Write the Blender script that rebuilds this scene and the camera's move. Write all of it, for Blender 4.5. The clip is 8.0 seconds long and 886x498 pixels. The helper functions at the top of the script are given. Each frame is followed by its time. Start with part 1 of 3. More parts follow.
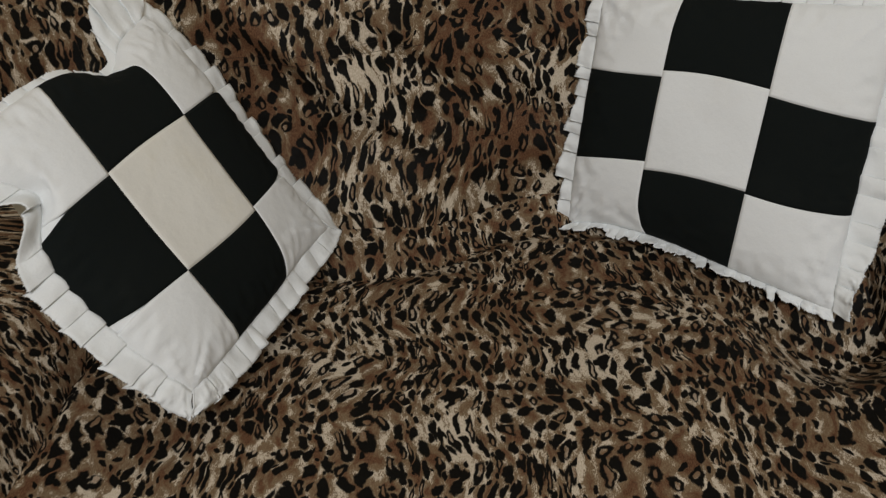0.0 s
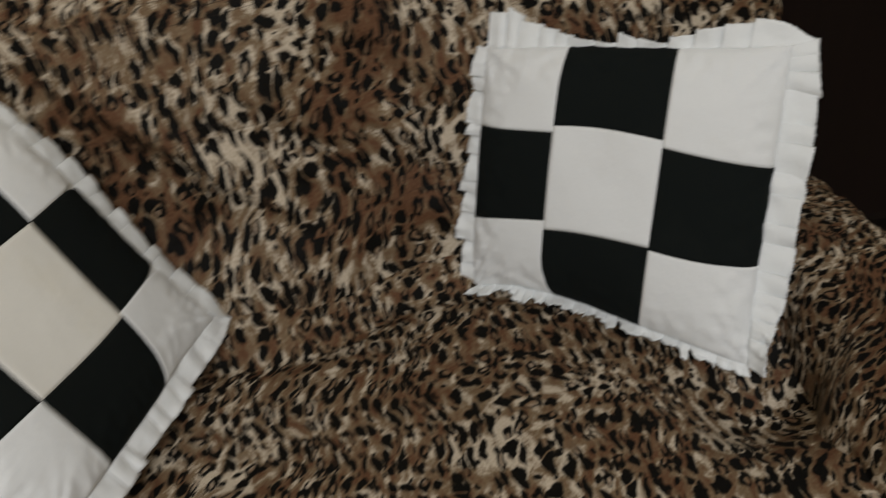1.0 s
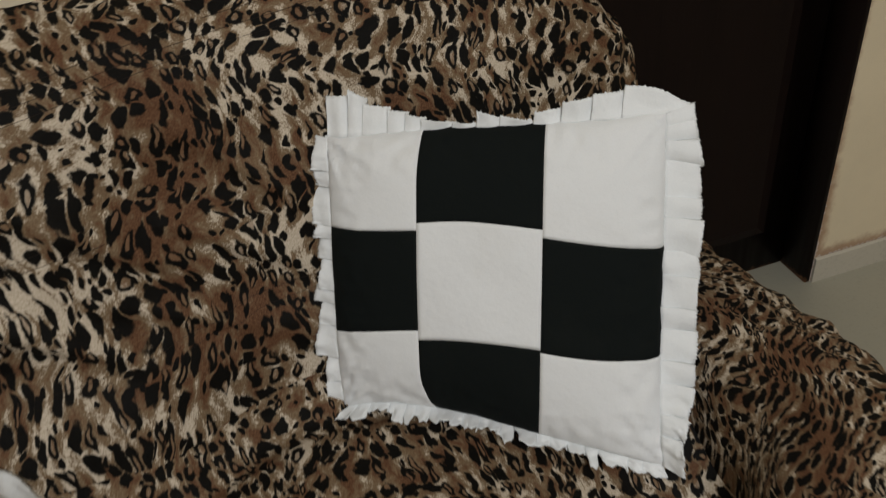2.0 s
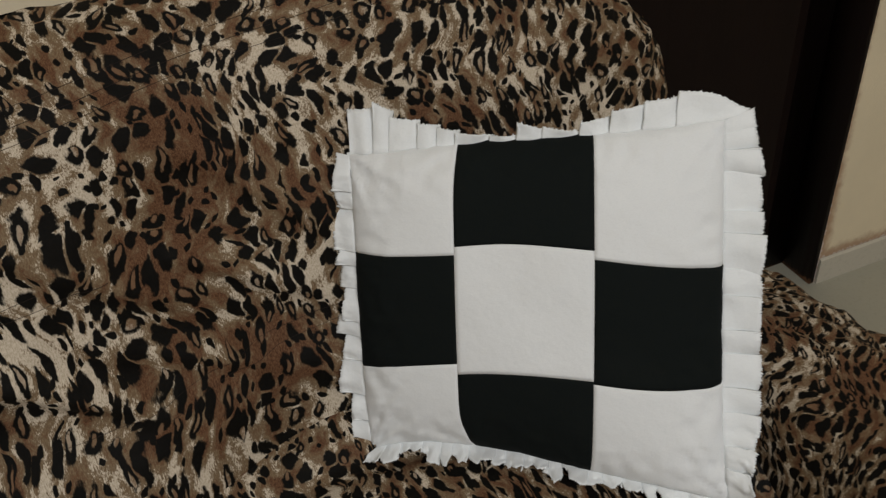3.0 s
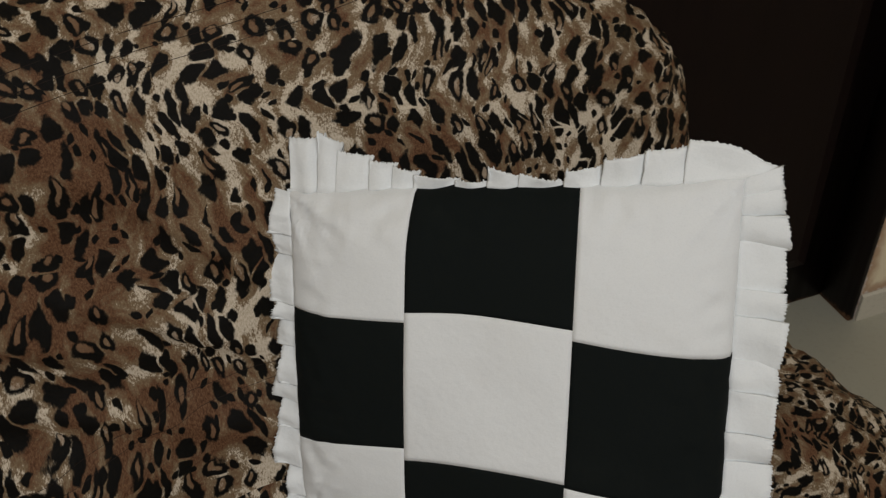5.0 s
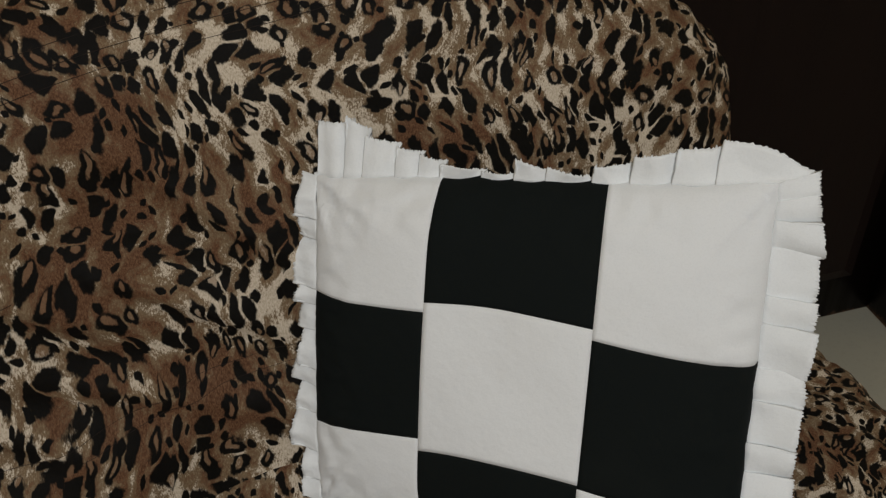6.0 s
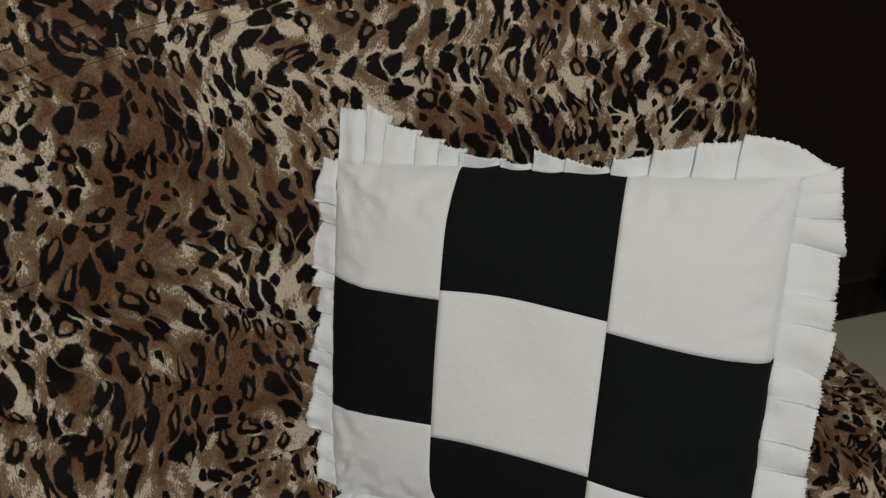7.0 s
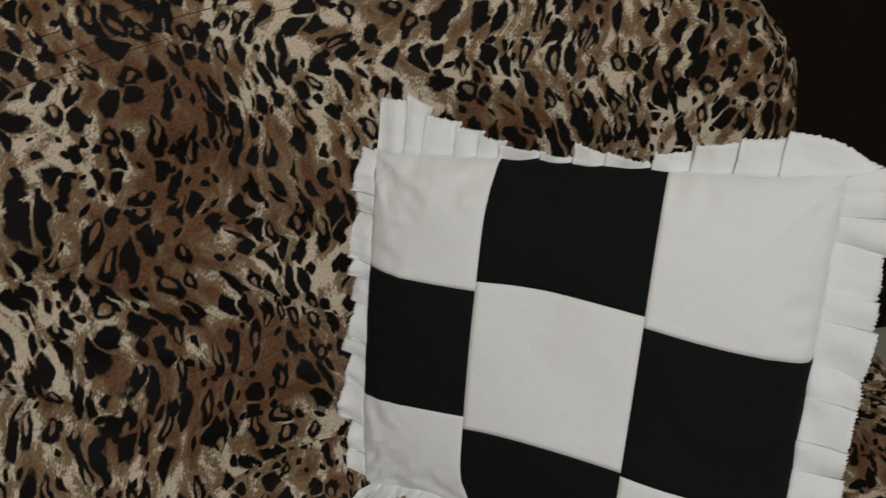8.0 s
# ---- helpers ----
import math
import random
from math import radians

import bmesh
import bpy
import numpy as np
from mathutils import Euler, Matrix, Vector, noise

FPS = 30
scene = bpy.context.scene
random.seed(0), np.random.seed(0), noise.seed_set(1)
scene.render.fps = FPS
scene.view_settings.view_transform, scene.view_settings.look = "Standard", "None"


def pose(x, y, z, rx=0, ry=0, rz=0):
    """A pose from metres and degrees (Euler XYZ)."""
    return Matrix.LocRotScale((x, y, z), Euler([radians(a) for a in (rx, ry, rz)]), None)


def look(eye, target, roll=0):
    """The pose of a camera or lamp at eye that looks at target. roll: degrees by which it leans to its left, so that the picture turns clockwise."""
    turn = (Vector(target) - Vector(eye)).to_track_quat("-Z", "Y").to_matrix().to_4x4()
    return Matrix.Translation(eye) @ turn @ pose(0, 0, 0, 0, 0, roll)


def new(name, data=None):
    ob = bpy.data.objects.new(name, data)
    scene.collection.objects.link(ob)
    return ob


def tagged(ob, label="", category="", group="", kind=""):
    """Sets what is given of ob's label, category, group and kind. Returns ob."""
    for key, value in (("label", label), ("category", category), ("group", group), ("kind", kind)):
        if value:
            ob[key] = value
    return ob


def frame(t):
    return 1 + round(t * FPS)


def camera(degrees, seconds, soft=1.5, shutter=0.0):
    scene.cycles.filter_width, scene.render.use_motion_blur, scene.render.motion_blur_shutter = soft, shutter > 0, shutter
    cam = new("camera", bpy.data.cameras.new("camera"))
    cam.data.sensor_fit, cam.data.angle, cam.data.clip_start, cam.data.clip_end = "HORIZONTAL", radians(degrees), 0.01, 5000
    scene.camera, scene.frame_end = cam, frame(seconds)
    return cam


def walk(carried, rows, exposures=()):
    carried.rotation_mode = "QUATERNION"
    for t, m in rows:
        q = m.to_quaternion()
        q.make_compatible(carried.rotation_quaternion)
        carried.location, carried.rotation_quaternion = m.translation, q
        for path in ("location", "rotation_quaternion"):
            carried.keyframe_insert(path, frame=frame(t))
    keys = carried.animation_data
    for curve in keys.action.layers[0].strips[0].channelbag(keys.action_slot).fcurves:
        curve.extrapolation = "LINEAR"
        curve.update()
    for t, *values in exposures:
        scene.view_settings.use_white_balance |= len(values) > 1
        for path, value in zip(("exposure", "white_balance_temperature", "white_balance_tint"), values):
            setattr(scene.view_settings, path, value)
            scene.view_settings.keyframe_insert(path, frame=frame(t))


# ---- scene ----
cam = camera(56.0, 8.0, soft=1.3, shutter=0.6)
METRES, EYE, TILT, LEAN, TURN = 0.72, 1.12, -37.0, 4.0, 0.0
ROWS = [
    (0.0, 0.0, 0.0, 0.0, -0.0, 0.0, 0.0),
    (0.5, 0.0293, 0.0438, 0.037, -0.31, -0.23, 0.43),
    (1.0, 0.1078, 0.0961, 0.123, -3.4, 0.26, 4.9),
    (1.5, 0.153, 0.186, 0.1905, -8.06, 0.58, 8.33),
    (2.0, 0.1288, 0.3038, 0.2816, -14.09, -0.13, 12.15),
    (3.5, 0.046, 0.4963, 0.3564, -17.4, -1.09, 13.88),
    (4.0, 0.1183, 0.5592, 0.3956, -17.83, -1.88, 13.56),
    (5.5, 0.2508, 0.5987, 0.4183, -11.96, -1.93, 9.07),
    (6.0, 0.2601, 0.5995, 0.4139, -10.84, -2.05, 8.07),
    (6.5, 0.2663, 0.5971, 0.41, -9.79, -2.3, 7.3),
    (7.0, 0.2715, 0.5921, 0.4073, -8.78, -2.28, 6.68),
    (7.5, 0.2753, 0.592, 0.4086, -8.1, -2.12, 6.18),
    (8.0, 0.2513, 0.5943, 0.3967, -7.32, -1.97, 5.31),
]
walk(cam, [(t, pose(0, 0, EYE, TILT, LEAN, TURN) @ pose(METRES * x, METRES * y, METRES * z, 90 + pitch, roll, yaw)) for t, x, y, z, yaw, pitch, roll in ROWS],
     [(0.0, -0.05), (1.0, -0.05), (2.1, 0.0), (3.5, 0.0), (5.5, -0.08), (8.0, -0.08)])


# ---- light ----
world = bpy.data.worlds.new("room_air")
world.use_nodes = True
world.node_tree.nodes["Background"].inputs[0].default_value = (0.55, 0.6, 0.62, 1)
world.node_tree.nodes["Background"].inputs[1].default_value = 0.05
scene.world = world


def area_lamp(name, m, power, sx, sy, colour):
    data = bpy.data.lights.new(name, "AREA")
    data.shape, data.size, data.size_y = "RECTANGLE", sx, sy
    data.energy, data.color = power, colour
    ob = new(name, data)
    ob.matrix_world = m
    return ob


area_lamp("ceiling_lamp_light", look((0.15, -1.20, 2.45), (0.2, 0.8, 0.5)), 42.0, 1.1, 0.3, (0.965, 0.975, 1.0))


# ---- materials ----
def material(name):
    m = bpy.data.materials.new(name)
    m.use_nodes = True
    nt = m.node_tree
    nt.nodes.clear()
    out = nt.nodes.new("ShaderNodeOutputMaterial")
    bsdf = nt.nodes.new("ShaderNodeBsdfPrincipled")
    nt.links.new(bsdf.outputs[0], out.inputs[0])
    return m, nt, bsdf


class Net:
    """Short ways to add nodes to one tree."""

    def __init__(self, nt):
        self.nt = nt

    def put(self, socket, value):
        if isinstance(value, bpy.types.NodeSocket):
            self.nt.links.new(value, socket)
        elif value is not None:
            socket.default_value = value

    def math(self, op, a, b=None, c=None, clamp=False):
        n = self.nt.nodes.new("ShaderNodeMath")
        n.operation, n.use_clamp = op, clamp
        for i, v in enumerate((a, b, c)):
            self.put(n.inputs[i], v)
        return n.outputs[0]

    def vec(self, op, a, b=None, scale=None):
        n = self.nt.nodes.new("ShaderNodeVectorMath")
        n.operation = op
        self.put(n.inputs[0], a)
        self.put(n.inputs[1], b)
        if scale is not None:
            self.put(n.inputs[3], scale)
        return n.outputs[0]

    def length(self, a):
        n = self.nt.nodes.new("ShaderNodeVectorMath")
        n.operation = "LENGTH"
        self.put(n.inputs[0], a)
        return n.outputs["Value"]

    def noise(self, v, scale, detail=3.0, rough=0.55, colour=False, dims="3D"):
        n = self.nt.nodes.new("ShaderNodeTexNoise")
        n.noise_dimensions = dims
        self.put(n.inputs["Vector"], v)
        n.inputs["Scale"].default_value = scale
        n.inputs["Detail"].default_value = detail
        n.inputs["Roughness"].default_value = rough
        return n.outputs["Color" if colour else "Fac"]

    def voronoi(self, v, scale, feature="F1"):
        n = self.nt.nodes.new("ShaderNodeTexVoronoi")
        n.voronoi_dimensions, n.feature = "2D", feature
        self.put(n.inputs["Vector"], v)
        n.inputs["Scale"].default_value = scale
        return n

    def range(self, v, a, b, c=0.0, d=1.0, smooth=True):
        n = self.nt.nodes.new("ShaderNodeMapRange")
        n.interpolation_type = "SMOOTHSTEP" if smooth else "LINEAR"
        for i, x in enumerate((v, a, b, c, d)):
            self.put(n.inputs[i], x)
        return n.outputs[0]

    def mix(self, f, a, b, blend="MIX"):
        n = self.nt.nodes.new("ShaderNodeMix")
        n.data_type, n.blend_type = "RGBA", blend
        self.put(n.inputs[0], f)
        self.put(n.inputs[6], (*a, 1) if isinstance(a, tuple) else a)
        self.put(n.inputs[7], (*b, 1) if isinstance(b, tuple) else b)
        return n.outputs[2]

    def split(self, v):
        n = self.nt.nodes.new("ShaderNodeSeparateXYZ")
        self.put(n.inputs[0], v)
        return n.outputs

    def join(self, x, y, z=0.0):
        n = self.nt.nodes.new("ShaderNodeCombineXYZ")
        for i, s in enumerate((x, y, z)):
            self.put(n.inputs[i], s)
        return n.outputs[0]

    def coords(self, kind="Object"):
        return self.nt.nodes.new("ShaderNodeTexCoord").outputs[kind]

    def bump(self, bsdf, height, strength, distance):
        n = self.nt.nodes.new("ShaderNodeBump")
        n.inputs["Strength"].default_value = strength
        n.inputs["Distance"].default_value = distance
        self.put(n.inputs["Height"], height)
        self.nt.links.new(n.outputs[0], bsdf.inputs["Normal"])


BROWN_AT = [(-0.01, 0.83), (-0.30, 0.98), (-0.32, 0.88), (-0.01, 1.20), (0.03, 1.12), (0.035, 1.045), (0.14, 1.0), (-0.006, 0.97), (0.07, 0.82), (0.30, 1.05), (-0.22, 0.85), (5.04, 0.96), (5.32, 0.82), (4.43, 0.62), (9.44, 0.57), (9.575, 0.75), (9.725, 0.825), (9.35, 0.50), (9.50, 0.65), (9.62, 0.70), (9.80, 0.80), (9.90, 0.90), (9.86, 0.98), (9.97, 0.87), (9.96, 1.0)]
CREAM_AT = [(-0.16, 0.80), (-0.17, 0.92), (-0.10, 0.95), (0.10, 0.92), (0.12, 0.74), (0.0, 0.72), (-0.05, 1.045), (0.09, 1.17), (0.25, 1.11), (0.34, 1.10), (0.43, 1.06), (0.50, 0.98), (4.80, 0.88), (5.15, 0.845), (5.47, 0.86), (4.97, 0.72)]
CLOUDS = [(u, v, 0.085, 0.24) for u, v in BROWN_AT] + [(u, v, 0.085, -0.17) for u, v in CREAM_AT]


def leopard_cloth():
    """Printed leopard fabric; the print follows the cover's own metres."""
    m, nt, bsdf = material("leopard_print_cloth")
    k = Net(nt)
    uv = nt.nodes.new("ShaderNodeUVMap")
    uv.uv_map = "cover"
    p = uv.outputs[0]
    # the print is drawn out and bent on a broad scale
    half = (0.5, 0.5, 0.5)
    w1 = k.vec("SCALE", k.vec("SUBTRACT", k.noise(p, 5.0, 1.0, 0.5, True), half), scale=0.11)
    w2 = k.vec("SCALE", k.vec("SUBTRACT", k.noise(p, 34.0, 1.5, 0.5, True), half), scale=0.020)
    q = k.vec("ADD", k.vec("ADD", p, w1), w2)
    fuzz = k.noise(k.vec("MULTIPLY", p, (430.0, 170.0, 1.0)), 1.0, 2.0, 0.65)
    lumps = k.noise(p, 95.0, 1.0, 0.5)
    ragged = k.math("ADD", k.math("MULTIPLY", k.math("SUBTRACT", lumps, 0.5), 0.60), k.math("MULTIPLY", k.math("SUBTRACT", fuzz, 0.5), 0.56))

    def spots(shift, sx, sy, narrow, wide, low, high, swing, keep, ringed, home=None):
        """Ovals, one a cell, each with its own size and tilt; some are open rings. Gives ink and the middle of rings."""
        at = k.vec("MULTIPLY", k.vec("ADD", q, shift), (sx, sy, 0.0))
        v = k.voronoi(at, 1.0)
        v.inputs["Randomness"].default_value = 0.66
        edge = k.voronoi(at, 1.0, "DISTANCE_TO_EDGE")
        edge.inputs["Randomness"].default_value = 0.66
        r1, r2, r3 = k.split(v.outputs["Color"])
        x, y, _ = k.split(k.vec("SUBTRACT", at, v.outputs["Position"]))
        tilt = k.math("MULTIPLY", k.math("SUBTRACT", r2, 0.5), swing)
        c, sn = k.math("COSINE", tilt), k.math("SINE", tilt)
        rx = k.range(r1, 0.0, 1.0, narrow, wide, False)
        ry = k.range(k.math("FRACT", k.math("MULTIPLY", r3, 7.0)), 0.0, 1.0, low, high, False)
        dx = k.math("DIVIDE", k.math("ADD", k.math("MULTIPLY", c, x), k.math("MULTIPLY", sn, y)), rx)
        dy = k.math("DIVIDE", k.math("SUBTRACT", k.math("MULTIPLY", c, y), k.math("MULTIPLY", sn, x)), ry)
        sharp = k.math("MULTIPLY", k.math("ADD", k.math("ABSOLUTE", dx), k.math("ABSOLUTE", dy)), 0.36)
        r = k.math("ADD", k.math("ADD", k.math("MULTIPLY", k.length(k.join(dx, dy)), 0.57), sharp), ragged)
        ink = k.range(r, 0.86, 1.16, 1.0, 0.0)
        gap = k.range(k.math("ADD", edge.outputs["Distance"], k.math("MULTIPLY", ragged, 0.05)), 0.025, 0.06)
        ink = k.math("MULTIPLY", k.math("MULTIPLY", ink, gap), k.math("LESS_THAN", r3, keep))
        if home:
            # each whole spot belongs to one of the two fields
            where = k.noise(k.vec("SUBTRACT", k.vec("MULTIPLY", v.outputs["Position"], (1 / sx, 1 / sy, 0.0)), shift), 9.0, 1.0, 0.5)
            ink = k.math("MULTIPLY", ink, k.math(home, where, 0.53))
        # the middle lies off centre, so that some rings stand open at one end
        off = k.math("MULTIPLY", k.math("SUBTRACT", k.math("FRACT", k.math("MULTIPLY", r1, 5.0)), 0.45), 1.1)
        rr = k.math("ADD", k.length(k.join(k.math("MULTIPLY", dx, 1.4), k.math("SUBTRACT", dy, off))), k.math("MULTIPLY", ragged, 0.8))
        middle = k.math("MULTIPLY", k.range(rr, 0.36, 0.56, 1.0, 0.0), k.math("LESS_THAN", k.math("FRACT", k.math("MULTIPLY", r2, 9.0)), ringed))
        return k.math("MULTIPLY", ink, k.math("SUBTRACT", 1.0, middle)), k.math("MULTIPLY", ink, middle)

    # broad fields of ovals and rings, others of long strokes, with small dots left between
    oval, core = spots((0.0, 0.0, 0.0), 48.0, 32.0, 0.24, 0.45, 0.31, 0.49, 0.9, 0.97, 0.40, "LESS_THAN")
    stroke, score = spots((4.1, 2.3, 0.0), 64.0, 25.0, 0.24, 0.43, 0.37, 0.54, 0.6, 0.97, 0.30, "GREATER_THAN")
    dot, _ = spots((3.1, 1.7, 0.0), 76.0, 50.0, 0.14, 0.32, 0.18, 0.40, 2.0, 0.62, 0.0)
    black = k.math("MAXIMUM", oval, stroke)
    hole = k.math("MAXIMUM", core, score)
    free = k.math("SUBTRACT", 1.0, hole)
    black = k.math("MAXIMUM", black, k.math("MULTIPLY", dot, free))
    # ground of cream, tan and red-brown clouds with a mottled weave
    fine = k.noise(k.vec("MULTIPLY", q, (420.0, 210.0, 1.0)), 1.0, 3.0, 0.7)
    grain = k.noise(k.vec("MULTIPLY", p, (760.0, 300.0, 1.0)), 1.0, 2.5, 0.8)
    mid = k.noise(k.vec("MULTIPLY", q, (68.0, 28.0, 1.0)), 1.0, 2.0, 0.55)
    broad = k.noise(k.vec("MULTIPLY", q, (9.0, 7.0, 1.0)), 1.0, 2.0, 0.5)
    tone = k.math("ADD", k.math("MULTIPLY", broad, 0.55), k.math("ADD", k.math("MULTIPLY", mid, 1.45), k.math("ADD", k.math("MULTIPLY", fine, 0.42), k.math("MULTIPLY", grain, 0.62))))
    # printed brown and cream clouds; some browns also paint shade onto armrest and backrest
    for cu, cv, r, amount in CLOUDS:
        away = k.vec("MULTIPLY", k.vec("SUBTRACT", k.vec("ADD", p, w2), (cu, cv, 0.0)), (1.0, 1.0, 0.0))
        far = k.length(away)
        tone = k.math("ADD", tone, k.range(far, 0.0, r, amount, 0.0))
    cream = k.mix(k.range(grain, 0.38, 0.62), (0.60, 0.515, 0.40), (0.43, 0.355, 0.262))
    tan = k.mix(k.range(grain, 0.3, 0.7), (0.215, 0.152, 0.090), (0.142, 0.096, 0.055))
    brown = k.mix(k.range(grain, 0.36, 0.66), (0.070, 0.031, 0.016), (0.165, 0.088, 0.047))
    ground = k.mix(k.range(tone, 1.34, 1.48), cream, tan)
    ground = k.mix(k.range(tone, 1.54, 1.71), ground, brown)
    ground = k.mix(k.math("MULTIPLY", hole, 0.55), ground, (0.20, 0.12, 0.07))
    ink = k.mix(fine, (0.0025, 0.0025, 0.002), (0.010, 0.0085, 0.007))
    col = k.mix(black, ground, ink)
    nt.links.new(col, bsdf.inputs["Base Color"])
    bsdf.inputs["Roughness"].default_value = 0.6
    bsdf.inputs["Specular IOR Level"].default_value = 0.05
    rumple = k.noise(k.vec("MULTIPLY", p, (16.0, 20.0, 1.0)), 1.0, 2.0, 0.5)
    h = k.math("ADD", rumple, k.math("MULTIPLY", fine, 0.03))
    k.bump(bsdf, h, 0.5, 0.012)
    return m


def cotton(name, colour, other, rough=0.8, wrinkle=0.35, sheen=0.1):
    """Plain woven cotton with a faint soiling and soft creases."""
    m, nt, bsdf = material(name)
    k = Net(nt)
    p = k.coords()
    info = nt.nodes.new("ShaderNodeObjectInfo").outputs["Random"]
    soil = k.range(k.noise(k.vec("ADD", p, k.join(info, info, info)), 9.0, 4.0, 0.6), 0.52, 0.80)
    weave = k.math("ADD", k.noise(k.vec("MULTIPLY", p, (160.0, 1400.0, 160.0)), 1.0, 1.0), k.noise(k.vec("MULTIPLY", p, (1400.0, 160.0, 160.0)), 1.0, 1.0))
    lint = k.noise(p, 700.0, 2.0)
    col = k.mix(soil, colour, other)
    col = k.mix(k.math("MULTIPLY", k.range(lint, 0.4, 0.8), 0.10), col, tuple(c * 0.6 for c in colour))
    nt.links.new(col, bsdf.inputs["Base Color"])
    bsdf.inputs["Roughness"].default_value = rough
    bsdf.inputs["Specular IOR Level"].default_value = 0.1
    bsdf.inputs["Sheen Weight"].default_value = sheen
    crease = k.noise(k.vec("MULTIPLY", p, (1.0, 1.0, 0.6)), 26.0, 4.0, 0.55)
    h = k.math("ADD", crease, k.math("MULTIPLY", weave, 0.025))
    k.bump(bsdf, h, wrinkle, 0.006)
    return m


def painted_wall(name, colour, stain):
    m, nt, bsdf = material(name)
    k = Net(nt)
    p = k.coords()
    s = k.split(p)
    big = k.noise(p, 3.0, 5.0, 0.6)
    small = k.noise(p, 40.0, 4.0, 0.6)
    col = k.mix(k.range(big, 0.35, 0.75), colour, tuple(c * 0.90 for c in colour))
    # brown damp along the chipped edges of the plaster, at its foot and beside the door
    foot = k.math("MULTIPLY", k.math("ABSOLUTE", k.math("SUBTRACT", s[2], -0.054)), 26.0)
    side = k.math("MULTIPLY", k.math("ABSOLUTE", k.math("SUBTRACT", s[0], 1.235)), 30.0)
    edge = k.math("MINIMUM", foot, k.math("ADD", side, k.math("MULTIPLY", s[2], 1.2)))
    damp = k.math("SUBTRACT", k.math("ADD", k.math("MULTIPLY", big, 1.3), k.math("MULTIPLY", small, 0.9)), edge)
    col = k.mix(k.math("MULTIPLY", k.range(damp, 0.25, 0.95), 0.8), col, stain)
    chip = k.math("SUBTRACT", k.noise(p, 150.0, 3.0), k.math("MULTIPLY", edge, 0.9))
    col = k.mix(k.range(chip, 0.42, 0.50), col, (0.55, 0.46, 0.40))
    nt.links.new(col, bsdf.inputs["Base Color"])
    bsdf.inputs["Roughness"].default_value = 0.7
    k.bump(bsdf, k.math("ADD", small, k.noise(p, 240.0, 2.0)), 0.25, 0.003)
    return m


def dark_wood(name):
    m, nt, bsdf = material(name)
    k = Net(nt)
    p = k.coords()
    s = k.split(p)
    grain = k.noise(k.vec("MULTIPLY", p, (60.0, 60.0, 2.5)), 1.0, 4.0, 0.65)
    col = k.mix(grain, (0.0055, 0.0032, 0.0028), (0.013, 0.0070, 0.0056))
    rot = k.math("ADD", k.math("MULTIPLY", k.math("ADD", s[2], 0.12), -22.0), k.noise(p, 60.0, 4.0, 0.65))
    col = k.mix(k.range(rot, 0.15, 0.45), col, (0.24, 0.12, 0.065))
    nt.links.new(col, bsdf.inputs["Base Color"])
    nt.links.new(k.range(grain, 0.3, 0.8, 0.38, 0.55), bsdf.inputs["Roughness"])
    bsdf.inputs["Specular IOR Level"].default_value = 0.11
    k.bump(bsdf, grain, 0.2, 0.002)
    return m


def floor_stone(name, low=(0.34, 0.325, 0.255), high=(0.43, 0.41, 0.33)):
    m, nt, bsdf = material(name)
    k = Net(nt)
    p = k.coords()
    a = k.noise(p, 2.2, 4.0, 0.55)
    b = k.noise(p, 130.0, 3.0, 0.6)
    col = k.mix(a, low, high)
    col = k.mix(k.math("MULTIPLY", k.range(b, 0.5, 0.75), 0.25), col, (0.28, 0.26, 0.21))
    nt.links.new(col, bsdf.inputs["Base Color"])
    nt.links.new(k.range(a, 0.3, 0.7, 0.28, 0.42), bsdf.inputs["Roughness"])
    k.bump(bsdf, b, 0.06, 0.001)
    return m


LEOPARD = leopard_cloth()
WHITE = cotton("white_cotton", (0.775, 0.787, 0.782), (0.745, 0.748, 0.732))
CREAM = cotton("cream_cotton", (0.76, 0.743, 0.685), (0.73, 0.70, 0.61))
FRILL = cotton("bluish_white_cotton", (0.80, 0.817, 0.812), (0.765, 0.782, 0.773), 0.7, 0.5)
BLACK = cotton("black_cotton", (0.0065, 0.0085, 0.0080), (0.009, 0.011, 0.010), 0.9, 0.25, 0.0)
THREAD = cotton("dark_thread", (0.02, 0.014, 0.011), (0.03, 0.02, 0.015), 0.8, 0.1, 0.0)
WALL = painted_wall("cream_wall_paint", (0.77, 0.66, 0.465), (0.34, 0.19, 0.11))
CEILING = painted_wall("white_ceiling_paint", (0.78, 0.77, 0.73), (0.6, 0.55, 0.5))
SKIRTING = floor_stone("beige_skirting_tile", (0.50, 0.465, 0.385), (0.57, 0.53, 0.44))
WOOD = dark_wood("dark_brown_wood")
FLOOR = floor_stone("grey_floor_stone")


# ---- meshes ----
def mesh_of(name, bm, mat, smooth=True):
    me = bpy.data.meshes.new(name)
    bmesh.ops.recalc_face_normals(bm, faces=bm.faces)
    bm.to_mesh(me)
    bm.free()
    me.materials.append(mat)
    if smooth:
        me.polygons.foreach_set("use_smooth", [True] * len(me.polygons))
    return me


def part(name, bm, mat, parent, label="", smooth=True):
    ob = new(name, mesh_of(name, bm, mat, smooth))
    ob.parent = parent
    return tagged(ob, label)


